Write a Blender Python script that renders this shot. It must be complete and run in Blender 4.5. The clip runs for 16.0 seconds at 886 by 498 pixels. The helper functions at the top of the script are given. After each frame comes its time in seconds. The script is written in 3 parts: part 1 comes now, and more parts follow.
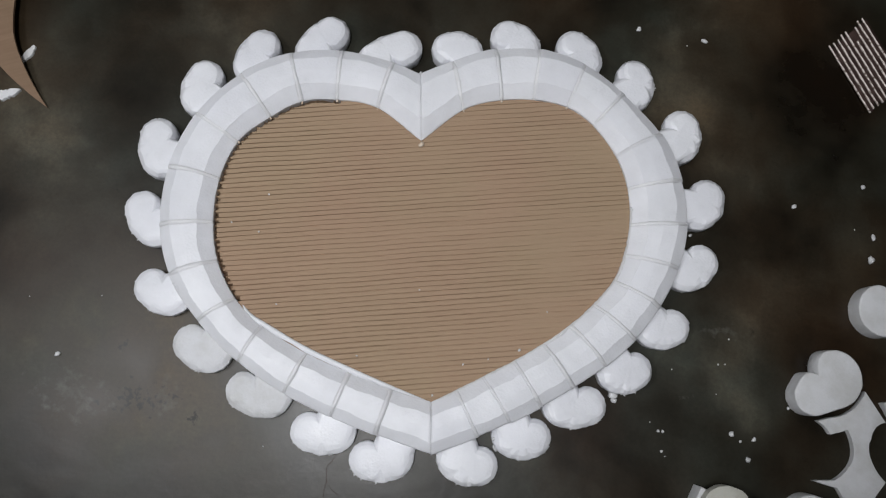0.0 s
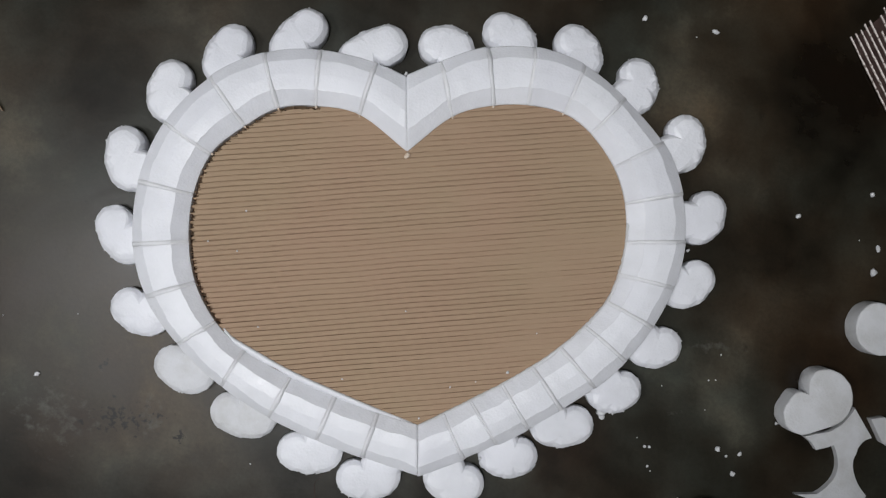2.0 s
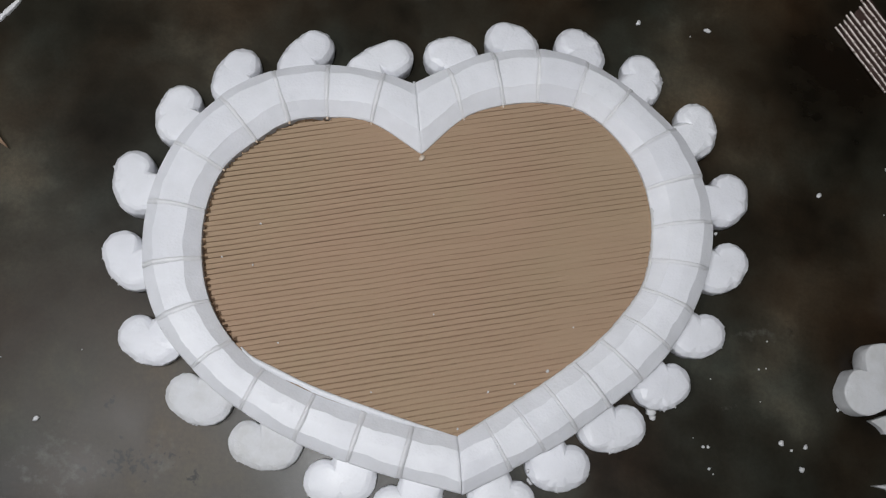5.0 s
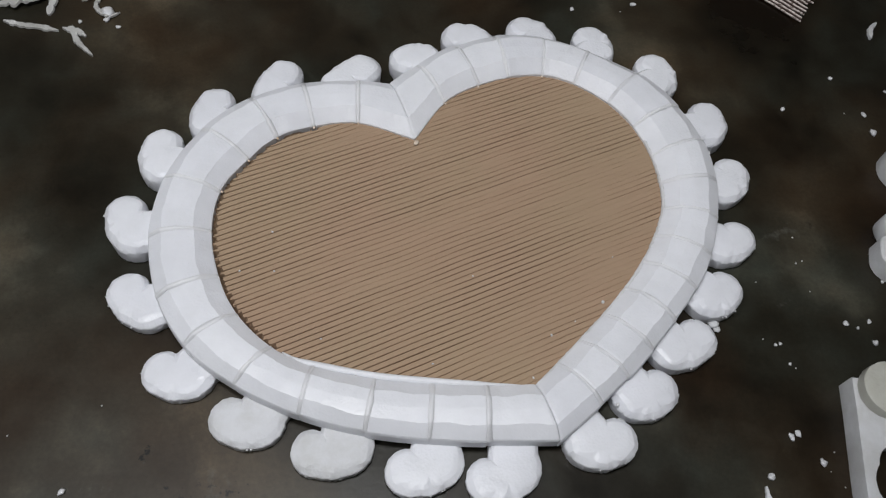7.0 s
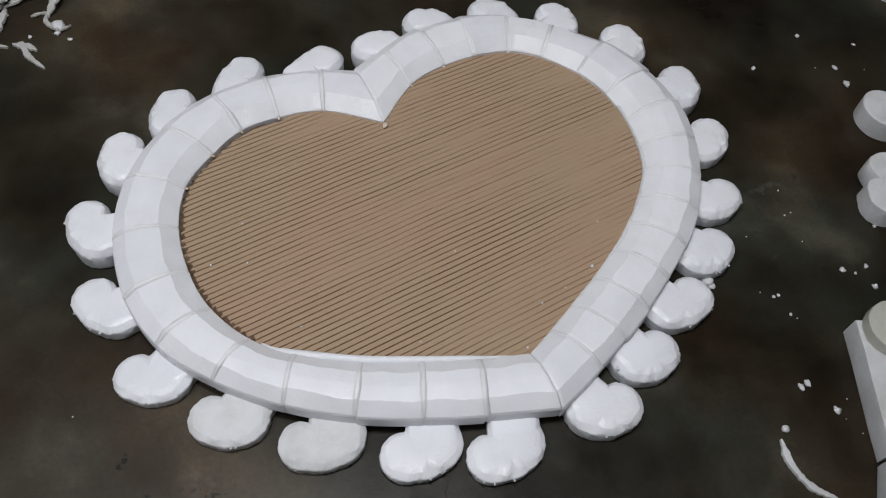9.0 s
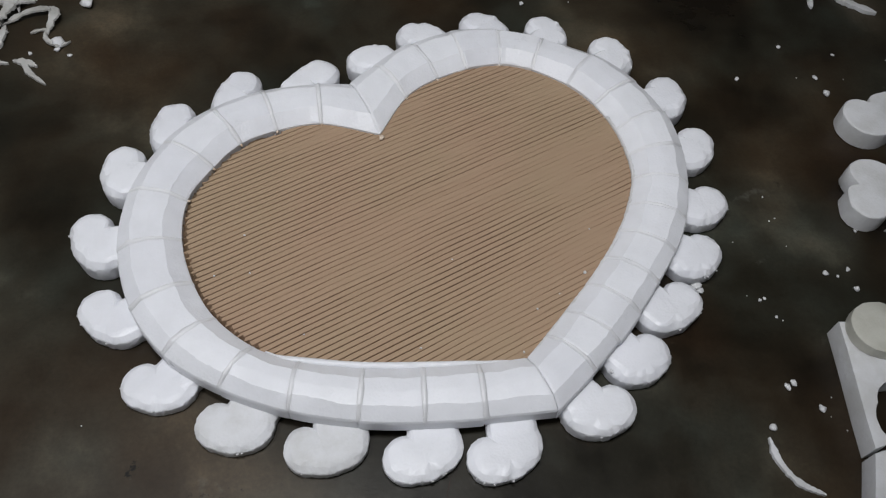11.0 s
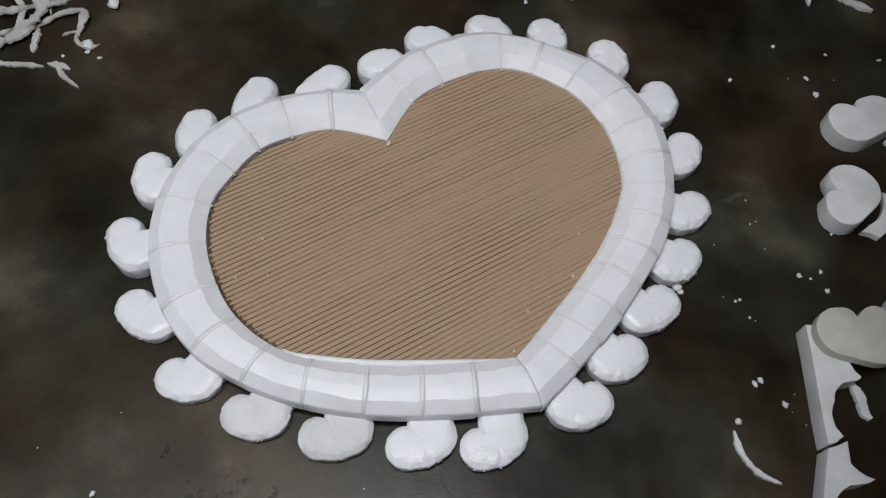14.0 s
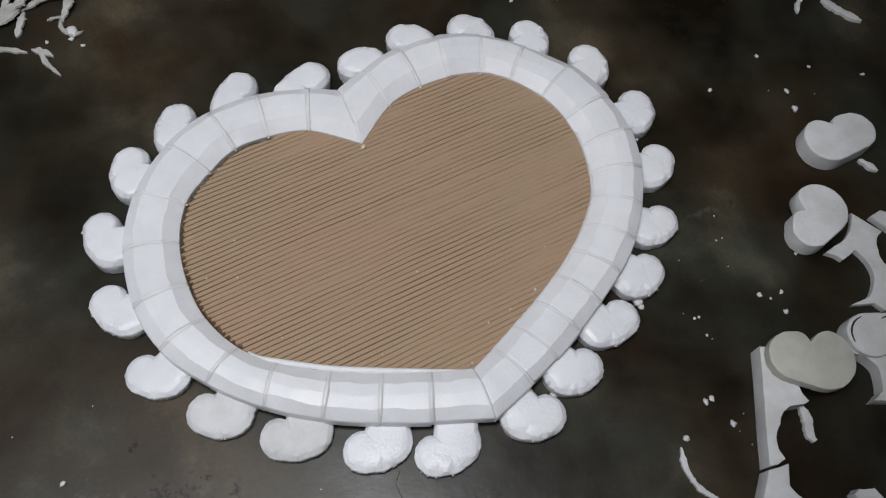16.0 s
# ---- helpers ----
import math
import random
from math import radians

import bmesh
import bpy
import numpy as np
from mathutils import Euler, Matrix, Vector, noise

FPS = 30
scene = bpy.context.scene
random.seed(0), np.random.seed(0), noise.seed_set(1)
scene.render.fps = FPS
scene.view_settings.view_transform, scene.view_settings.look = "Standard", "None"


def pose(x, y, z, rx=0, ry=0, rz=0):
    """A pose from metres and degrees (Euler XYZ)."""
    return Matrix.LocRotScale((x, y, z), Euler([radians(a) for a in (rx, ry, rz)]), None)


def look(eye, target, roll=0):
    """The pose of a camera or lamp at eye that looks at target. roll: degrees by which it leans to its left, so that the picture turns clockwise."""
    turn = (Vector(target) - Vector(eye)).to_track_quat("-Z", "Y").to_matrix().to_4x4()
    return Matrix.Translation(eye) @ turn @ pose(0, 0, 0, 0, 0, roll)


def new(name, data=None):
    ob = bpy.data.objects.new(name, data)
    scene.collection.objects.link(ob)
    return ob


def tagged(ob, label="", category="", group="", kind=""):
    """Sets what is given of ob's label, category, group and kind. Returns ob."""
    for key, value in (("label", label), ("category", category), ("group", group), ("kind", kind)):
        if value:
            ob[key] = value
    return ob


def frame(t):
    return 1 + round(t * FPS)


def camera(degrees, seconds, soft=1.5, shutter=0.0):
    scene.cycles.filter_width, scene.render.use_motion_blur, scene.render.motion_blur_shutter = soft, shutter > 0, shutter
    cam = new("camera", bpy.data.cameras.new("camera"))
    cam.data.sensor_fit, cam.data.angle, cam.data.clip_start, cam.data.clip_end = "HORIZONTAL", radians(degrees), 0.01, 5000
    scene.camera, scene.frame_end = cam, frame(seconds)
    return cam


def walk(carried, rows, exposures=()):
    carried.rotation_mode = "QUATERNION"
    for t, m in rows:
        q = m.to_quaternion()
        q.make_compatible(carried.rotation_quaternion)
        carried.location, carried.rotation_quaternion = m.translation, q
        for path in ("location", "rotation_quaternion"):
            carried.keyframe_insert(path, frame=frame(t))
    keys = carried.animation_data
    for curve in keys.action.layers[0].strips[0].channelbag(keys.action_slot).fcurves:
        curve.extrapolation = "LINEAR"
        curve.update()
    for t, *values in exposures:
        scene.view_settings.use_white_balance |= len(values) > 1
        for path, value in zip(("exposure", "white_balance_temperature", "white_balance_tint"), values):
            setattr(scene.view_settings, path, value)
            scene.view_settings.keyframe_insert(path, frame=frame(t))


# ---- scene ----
cam = camera(57.5, 16.0, soft=1.2)
PATH = [
    (0, 0.0889, 0.1848, 1.0764, 9.97, -2.16, 17.22),
    (0.5, 0.0784, 0.2053, 1.0577, 10.21, -3, 17.32),
    (1, 0.0654, 0.2512, 1.0469, 7.67, -2.74, 18.36),
    (1.5, 0.0548, 0.3112, 1.05, 5.09, -2.45, 17.56),
    (2, 0.0373, 0.3928, 1.0507, -0.35, -2.44, 17.34),
    (2.5, 0.0501, 0.3948, 1.0717, -0.02, -2.04, 17.23),
    (3, 0.0339, 0.4337, 1.0712, -2.02, -1.88, 16.58),
    (3.5, 0.0416, 0.3975, 1.0617, 0.34, -1.94, 16.07),
    (4, 0.0559, 0.3442, 1.05, 3.66, -1.85, 16.78),
    (4.5, 0.0752, 0.2688, 1.0277, 8.63, -0.92, 15.91),
    (5, 0.0435, 0.1663, 0.9871, 12.86, -3.45, 12.38),
    (5.2, 0.0412, 0.1315, 0.9655, 13.73, -2.46, 11.51),
    (7.3, -0.0694, -0.1185, 0.8396, 30.51, -4.06, -5.85),
    (7.5, -0.0554, -0.1148, 0.8441, 29.53, -2.75, -6.85),
    (8, -0.0585, -0.1461, 0.8297, 32.17, -2.04, -7.55),
    (8.5, -0.0637, -0.1536, 0.7873, 32.68, -2.52, -7.57),
    (9, -0.0612, -0.1568, 0.7725, 33.13, -2.98, -8.29),
    (11.3, -0.0778, -0.1728, 0.7954, 33.71, -3.48, -9.38),
    (11.5, -0.0741, -0.1792, 0.7967, 33.63, -3.21, -9.23),
    (12, -0.0677, -0.1787, 0.8204, 32.42, -2.9, -10.02),
    (12.5, -0.0618, -0.169, 0.8358, 31.05, -2.29, -9.66),
    (13, -0.0545, -0.1581, 0.8657, 31.2, -2.69, -9.16),
    (13.5, -0.0515, -0.1525, 0.8925, 29.75, -2.39, -8.66),
    (14, -0.0517, -0.141, 0.9127, 28.76, -2.37, -8.05),
    (14.5, -0.0459, -0.1311, 0.9341, 27.07, -2.73, -6.7),
    (15, -0.0291, -0.1196, 0.9587, 26.12, -2.13, -6.83),
    (15.5, -0.0038, -0.1026, 0.9717, 25.06, -2.38, -6.54),
    (16, 0.0075, -0.0855, 0.9716, 24.7, -2.74, -5.67),
]
walk(cam, [(t, pose(*p)) for t, *p in PATH])

# ---- world and light ----
world = bpy.data.worlds.new("room_dark")
world.use_nodes = True
world.node_tree.nodes["Background"].inputs[0].default_value = (0.5, 0.52, 0.55, 1)
world.node_tree.nodes["Background"].inputs[1].default_value = 0.02
scene.world = world
scene.view_settings.exposure = 0.0


data = bpy.data.lights.new("bare_bulb_light", "POINT")
data.energy, data.color, data.shadow_soft_size = 54, (0.97, 0.98, 1.0), 0.16
new("bare_bulb_light", data).location = (-1.00, -0.12, 2.30)
# unseen spot, added so that the light falls off towards the right
data = bpy.data.lights.new("added_spot_light", "SPOT")
data.energy, data.color, data.shadow_soft_size = 112, (0.98, 0.985, 1.0), 0.17
data.spot_size, data.spot_blend = radians(46), 0.5
new("added_spot_light", data).matrix_world = look((-0.12, 0.12, 2.40), (-0.15, 0.60, 0.0))


# ---- materials ----
def material(name, rough=0.5, spec=0.5):
    m = bpy.data.materials.new(name)
    m.use_nodes = True
    nt = m.node_tree
    b = nt.nodes["Principled BSDF"]
    b.inputs["Roughness"].default_value = rough
    b.inputs["Specular IOR Level"].default_value = spec
    return m, nt, b


def node(nt, kind, **inputs):
    n = nt.nodes.new(kind)
    for key, value in inputs.items():
        n.inputs[key.replace("_", " ")].default_value = value
    return n


def ramp(nt, source, stops):
    r = nt.nodes.new("ShaderNodeValToRGB")
    while len(r.color_ramp.elements) < len(stops):
        r.color_ramp.elements.new(0.5)
    for e, (p, c) in zip(r.color_ramp.elements, stops):
        e.position, e.color = p, (*c, 1) if len(c) == 3 else c
    nt.links.new(source, r.inputs[0])
    return r.outputs[0]


def mixed(nt, fac, a, b, mode="MIX"):
    n = nt.nodes.new("ShaderNodeMix")
    n.data_type, n.blend_type = "RGBA", mode
    for sock, v in ((n.inputs[0], fac), (n.inputs[6], a), (n.inputs[7], b)):
        if isinstance(v, (int, float)):
            sock.default_value = v
        elif isinstance(v, tuple):
            sock.default_value = (*v, 1)
        else:
            nt.links.new(v, sock)
    return n.outputs[2]


def coords(nt, kind="Object"):
    return nt.nodes.new("ShaderNodeTexCoord").outputs[kind]


def bumped(nt, b, heights):
    """heights: (socket, strength, distance in metres), chained."""
    last = None
    for sock, strength, dist in heights:
        n = node(nt, "ShaderNodeBump", Strength=strength, Distance=dist)
        nt.links.new(sock, n.inputs["Height"])
        if last:
            nt.links.new(last, n.inputs["Normal"])
        last = n.outputs[0]
    nt.links.new(last, b.inputs["Normal"])


def foam(name, light, dull, rough, bead, mottled):
    m, nt, b = material(name, rough, 0.34)
    b.inputs["Subsurface Weight"].default_value = 0.35
    b.inputs["Subsurface Radius"].default_value = (1.0, 1.0, 1.0)
    b.inputs["Subsurface Scale"].default_value = 0.006
    c = coords(nt)
    beads = node(nt, "ShaderNodeTexVoronoi", Scale=300.0)
    wear = node(nt, "ShaderNodeTexNoise", Scale=26.0, Detail=5.0, Roughness=0.6)
    fine = node(nt, "ShaderNodeTexNoise", Scale=420.0, Detail=3.0)
    dents = node(nt, "ShaderNodeTexNoise", Scale=70.0, Detail=2.0)
    for n in (beads, wear, fine, dents):
        nt.links.new(c, n.inputs["Vector"])
    tone = ramp(nt, wear.outputs["Fac"], [(0.5 - mottled, dull), (0.62, light)])
    each = nt.nodes.new("ShaderNodeObjectInfo").outputs["Random"]
    piece = ramp(nt, each, [(0.0, (0.93, 0.93, 0.94)), (1.0, (1, 1, 1))])
    nt.links.new(mixed(nt, 1.0, tone, piece, "MULTIPLY"), b.inputs["Base Color"])
    gloss = ramp(nt, wear.outputs["Fac"], [(0.3, (rough - 0.1,) * 3), (0.7, (rough + 0.12,) * 3)])
    nt.links.new(gloss, b.inputs["Roughness"])
    bumped(nt, b, [(dents.outputs["Fac"], 0.10, 0.0025), (beads.outputs["Distance"], bead, 0.0012), (fine.outputs["Fac"], 0.3, 0.0005)])
    return m


FOAM = foam("sanded_white_foam", (0.785, 0.797, 0.84), (0.74, 0.752, 0.79), 0.36, 0.15, 0.15)
FOAM_ROUGH = foam("rough_white_foam", (0.70, 0.71, 0.735), (0.60, 0.605, 0.61), 0.6, 0.28, 0.12)
# a darker, greyer copy of the rough foam, for the heap of shavings
FOAM_GREY = foam("darker_grey_foam", (0.50, 0.50, 0.49), (0.38, 0.375, 0.355), 0.6, 0.4, 0.12)
FOAM_AGED = foam("yellowed_foam", (0.53, 0.53, 0.48), (0.46, 0.455, 0.405), 0.6, 0.28, 0.1)

GLUE = foam("dried_white_glue", (0.80, 0.81, 0.84), (0.74, 0.75, 0.78), 0.35, 0.1, 0.1)

m, nt, b = material("tan_hard_glue", 0.4, 0.4)
n = node(nt, "ShaderNodeTexNoise", Scale=260.0, Detail=3.0)
nt.links.new(coords(nt), n.inputs["Vector"])
nt.links.new(ramp(nt, n.outputs["Fac"], [(0.35, (0.50, 0.38, 0.27)), (0.65, (0.74, 0.66, 0.58))]), b.inputs["Base Color"])
DRIP = m

RIB_ANGLE = radians(21.7)


def cardboard(name, light, dark, angle):
    m, nt, b = material(name, 0.75, 0.2)
    turn = node(nt, "ShaderNodeMapping", Rotation=(0, 0, 0), Scale=(3.0, 60.0, 10.0))
    spin = node(nt, "ShaderNodeMapping", Rotation=(0, 0, -angle))
    nt.links.new(coords(nt), spin.inputs["Vector"])
    nt.links.new(spin.outputs[0], turn.inputs["Vector"])
    streak = node(nt, "ShaderNodeTexNoise", Scale=2.2, Detail=6.0, Roughness=0.65)
    nt.links.new(turn.outputs[0], streak.inputs["Vector"])
    c = coords(nt)
    blot = node(nt, "ShaderNodeTexNoise", Scale=6.0, Detail=4.0)
    fibre = node(nt, "ShaderNodeTexNoise", Scale=500.0, Detail=3.0)
    for n in (blot, fibre):
        nt.links.new(c, n.inputs["Vector"])
    tone = ramp(nt, streak.outputs["Fac"], [(0.3, dark), (0.7, light)])
    warm = ramp(nt, blot.outputs["Fac"], [(0.35, (1.0, 0.965, 0.965)), (0.65, (0.975, 0.995, 0.965))])
    nt.links.new(mixed(nt, 1.0, tone, warm, "MULTIPLY"), b.inputs["Base Color"])
    bumped(nt, b, [(fibre.outputs["Fac"], 0.2, 0.0005), (streak.outputs["Fac"], 0.2, 0.0006)])
    return m


CARD = cardboard("brown_corrugated_card", (0.366, 0.262, 0.180), (0.340, 0.240, 0.163), RIB_ANGLE)
# the scrap's brown is darkened to stand for weaker light at the far left
CARD_PLAIN = cardboard("brown_card_liner", (0.23, 0.155, 0.105), (0.19, 0.125, 0.083), 0.6)
m, nt, b = material("torn_flute_ridge", 0.8, 0.2)
n = node(nt, "ShaderNodeTexNoise", Scale=240.0, Detail=4.0)
nt.links.new(coords(nt), n.inputs["Vector"])
nt.links.new(ramp(nt, n.outputs["Fac"], [(0.36, (0.14, 0.10, 0.08)), (0.46, (0.78, 0.70, 0.66))]), b.inputs["Base Color"])
RIDGE = m
m, nt, b = material("dark_card_groove", 0.9, 0.1)
n = node(nt, "ShaderNodeTexNoise", Scale=60.0, Detail=4.0)
nt.links.new(coords(nt), n.inputs["Vector"])
nt.links.new(ramp(nt, n.outputs["Fac"], [(0.3, (0.03, 0.018, 0.016)), (0.7, (0.07, 0.045, 0.04))]), b.inputs["Base Color"])
GROOVE = m

# polished dark concrete with cloudy wear, brown stains and scratches
m, nt, b = material("dark_polished_concrete", 0.4, 0.28)
c = coords(nt)
cloud = node(nt, "ShaderNodeTexNoise", Scale=4.6, Detail=8.0, Roughness=0.56, Distortion=0.12)
brown = node(nt, "ShaderNodeTexNoise", Scale=3.6, Detail=5.0, Distortion=0.1)
grit = node(nt, "ShaderNodeTexNoise", Scale=190.0, Detail=5.0, Roughness=0.7)
pits = node(nt, "ShaderNodeTexVoronoi", Scale=34.0)
stain = node(nt, "ShaderNodeTexNoise", Scale=17.0, Detail=6.0, Roughness=0.7)
for n in (cloud, brown, grit, pits, stain):
    nt.links.new(c, n.inputs["Vector"])
tone = ramp(nt, cloud.outputs["Fac"], [(0.34, (0.0050, 0.0038, 0.0024)), (0.46, (0.0150, 0.0127, 0.0086)), (0.57, (0.0250, 0.0250, 0.0195)), (0.70, (0.060, 0.063, 0.053))])
tint = ramp(nt, brown.outputs["Fac"], [(0.42, (0.96, 1.02, 0.96)), (0.66, (1.55, 1.06, 0.74))])
tone = mixed(nt, 1.0, tone, tint, "MULTIPLY")
tone = mixed(nt, 1.0, tone, ramp(nt, grit.outputs["Fac"], [(0.3, (0.8, 0.8, 0.8)), (0.7, (1.2, 1.2, 1.2))]), "MULTIPLY")
tone = mixed(nt, 1.0, tone, ramp(nt, stain.outputs["Fac"], [(0.27, (0.35, 0.34, 0.33)), (0.36, (1, 1, 1))]), "MULTIPLY")
# a scatter of dark oily specks, longer than wide
for at, size, turn in (((-0.245, 0.070), (0.050, 0.020), 0.30), ((-0.290, 0.128), (0.012, 0.006), 0.8), ((-0.262, 0.096), (0.008, 0.005), 0.4), ((-0.170, 0.068), (0.014, 0.007), 0.2)):
    place = node(nt, "ShaderNodeMapping", Location=(*at, 0), Rotation=(0, 0, turn), Scale=(*size, 1))
    place.vector_type = "TEXTURE"
    nt.links.new(c, place.inputs["Vector"])
    far = nt.nodes.new("ShaderNodeVectorMath")
    far.operation = "LENGTH"
    nt.links.new(place.outputs[0], far.inputs[0])
    patch = nt.nodes.new("ShaderNodeMath")
    patch.operation = "MULTIPLY_ADD"
    nt.links.new(far.outputs["Value"], patch.inputs[0])
    patch.inputs[1].default_value = 0.17
    spot_noise = node(nt, "ShaderNodeTexNoise", Scale=110.0, Detail=4.0, Roughness=0.6)
    nt.links.new(c, spot_noise.inputs["Vector"])
    nt.links.new(spot_noise.outputs["Fac"], patch.inputs[2])
    tone = mixed(nt, 1.0, tone, ramp(nt, patch.outputs[0], [(0.50, (0.08, 0.08, 0.07)), (0.58, (1, 1, 1))]), "MULTIPLY")
# pale scuffs
for at, size, turn in (((-0.215, 0.082), (0.030, 0.030), 0.5), ((0.436, 0.283), (0.020, 0.006), 0.4), ((0.470, 0.385), (0.060, 0.012), 0.15), ((-0.330, 0.050), (0.060, 0.050), 0.0)):
    place = node(nt, "ShaderNodeMapping", Location=(*at, 0), Rotation=(0, 0, turn), Scale=(*size, 1))
    place.vector_type = "TEXTURE"
    nt.links.new(c, place.inputs["Vector"])
    far = nt.nodes.new("ShaderNodeVectorMath")
    far.operation = "LENGTH"
    nt.links.new(place.outputs[0], far.inputs[0])
    patch = nt.nodes.new("ShaderNodeMath")
    patch.operation = "MULTIPLY_ADD"
    nt.links.new(far.outputs["Value"], patch.inputs[0])
    patch.inputs[1].default_value = -0.16
    scuff = node(nt, "ShaderNodeTexNoise", Scale=60.0, Detail=6.0, Roughness=0.65)
    nt.links.new(c, scuff.inputs["Vector"])
    nt.links.new(scuff.outputs["Fac"], patch.inputs[2])
    tone = mixed(nt, ramp(nt, patch.outputs[0], [(0.42, (0, 0, 0)), (0.66, (0.55, 0.55, 0.55))]), tone, (0.105, 0.105, 0.092))
nt.links.new(tone, b.inputs["Base Color"])
nt.links.new(ramp(nt, cloud.outputs["Fac"], [(0.35, (0.27,) * 3), (0.65, (0.44,) * 3)]), b.inputs["Roughness"])
bumped(nt, b, [(cloud.outputs["Fac"], 0.15, 0.01), (grit.outputs["Fac"], 0.12, 0.0008), (pits.outputs["Distance"], 0.04, 0.002)])
FLOOR = m


def plaster(name, a, c2):
    m, nt, b = material(name, 0.85, 0.2)
    n = node(nt, "ShaderNodeTexNoise", Scale=4.0, Detail=7.0)
    nt.links.new(coords(nt), n.inputs["Vector"])
    nt.links.new(ramp(nt, n.outputs["Fac"], [(0.3, a), (0.7, c2)]), b.inputs["Base Color"])
    bumped(nt, b, [(n.outputs["Fac"], 0.2, 0.004)])
    return m


WALL = plaster("grey_plaster", (0.43, 0.43, 0.42), (0.50, 0.50, 0.49))
CEIL = plaster("grey_ceiling_paint", (0.46, 0.46, 0.46), (0.54, 0.54, 0.54))


# ---- mesh helpers ----
def part(name, bm, mat, parent=None, label="", smooth=True):
    me = bpy.data.meshes.new(name)
    bmesh.ops.recalc_face_normals(bm, faces=bm.faces)
    bm.to_mesh(me)
    bm.free()
    me.materials.append(mat)
    if smooth:
        me.shade_smooth()
    ob = new(name, me)
    if parent:
        ob.parent = parent
    if label:
        ob["label"] = label
    return ob


def sharp(ob, degrees):
    ob.data.set_sharp_from_angle(angle=radians(degrees))
    return ob


def box_bm(lo, hi):
    bm = bmesh.new()
    bmesh.ops.create_cube(bm, size=1)
    for v in bm.verts:
        v.co = [a + (q + 0.5) * (z - a) for a, z, q in zip(lo, hi, v.co)]
    return bm


def spline(points, u):
    """Catmull-Rom through points at u from 0 to len - 1."""
    k = min(int(u), len(points) - 2)
    f = u - k
    p1, p2 = Vector(points[k]), Vector(points[k + 1])
    p0 = Vector(points[k - 1]) if k else 2 * p1 - p2
    p3 = Vector(points[k + 2]) if k + 2 < len(points) else 2 * p2 - p1
    return 0.5 * (2 * p1 + (p2 - p0) * f + (2 * p0 - 5 * p1 + 4 * p2 - p3) * f * f + (3 * p1 - p0 - 3 * p2 + p3) * f ** 3)


def loft(bm, rings, closed=True, caps=True):
    made = [[bm.verts.new(p) for p in ring] for ring in rings]
    n = len(made[0])
    for a, b2 in zip(made, made[1:]):
        for i in range(n if closed else n - 1):
            j = (i + 1) % n
            bm.faces.new((a[i], a[j], b2[j], b2[i]))
    if caps:
        bm.faces.new(made[0][::-1])
        bm.faces.new(made[-1])
    return made


# ---- the room ----
X0, X1, Y0, Y1, TOP = -2.6, 2.4, -2.2, 2.8, 2.7
floor = part("floor", box_bm((X0 - 0.15, Y0 - 0.15, -0.12), (X1 + 0.15, Y1 + 0.15, 0)), FLOOR, smooth=False)
tagged(floor, "dark worn polished concrete floor with cloudy stains", "floor", kind="structure")
def crack(points, width):
    """A hairline crack with chipped lips, let into the floor."""
    bm = bmesh.new()
    rings = []
    n = 10 * (len(points) - 1)
    for k in range(n + 1):
        p = spline(points, k / 10)
        d = spline(points, min(k / 10 + 0.1, len(points) - 1)) - spline(points, max(k / 10 - 0.1, 0))
        side = Vector((-d.y, d.x)).normalized()
        p += side * 0.0012 * noise.noise((p.x * 300, p.y * 300, 3))
        w = width * (0.15 + min(1, 4 * k / n, 4 * (1 - k / n))) * (0.8 + 0.8 * noise.noise((p.x * 420, p.y * 420, 7)))
        rings.append([(*(p - side * w), -0.002), (*(p - side * w), 0.0003), (*(p + side * w), 0.0003), (*(p + side * w), -0.002)])
    loft(bm, rings)
    return part("crack", bm, GROOVE, floor, "dark hairline crack", smooth=False)


crack([(0.020, 0.088), (0.019, 0.074), (0.014, 0.060), (0.018, 0.046), (0.020, 0.028), (0.027, 0.005)], 0.00035)
crack([(0.018, 0.046), (0.028, 0.036), (0.042, 0.030)], 0.00022)

# walls and ceiling are unseen, added to close the place and bounce fill light
for name, lo, hi in (
    ("wall_north", (X0, Y1, 0), (X1, Y1 + 0.15, TOP)),
    ("wall_south", (X0, Y0 - 0.15, 0), (X1, Y0, TOP)),
    ("wall_west", (X0 - 0.15, Y0 - 0.15, 0), (X0, Y1 + 0.15, TOP)),
    ("wall_east", (X1, Y0 - 0.15, 0), (X1 + 0.15, Y1 + 0.15, TOP)),
):
    tagged(part(name, box_bm(lo, hi), WALL, smooth=False), "unseen plain grey plastered wall, added to close the dim room", "wall", kind="structure")
tagged(part("ceiling", box_bm((X0 - 0.15, Y0 - 0.15, TOP), (X1 + 0.15, Y1 + 0.15, TOP + 0.12)), CEIL, smooth=False), "unseen plain grey painted ceiling, added to close the dim room", "ceiling", kind="structure")

# ---- the foam heart frame ----
heart = tagged(new("heart_frame"), "heart-shaped white foam frame with brown card centre on the floor", "heart frame")
heart.location = (0, 0, 0)

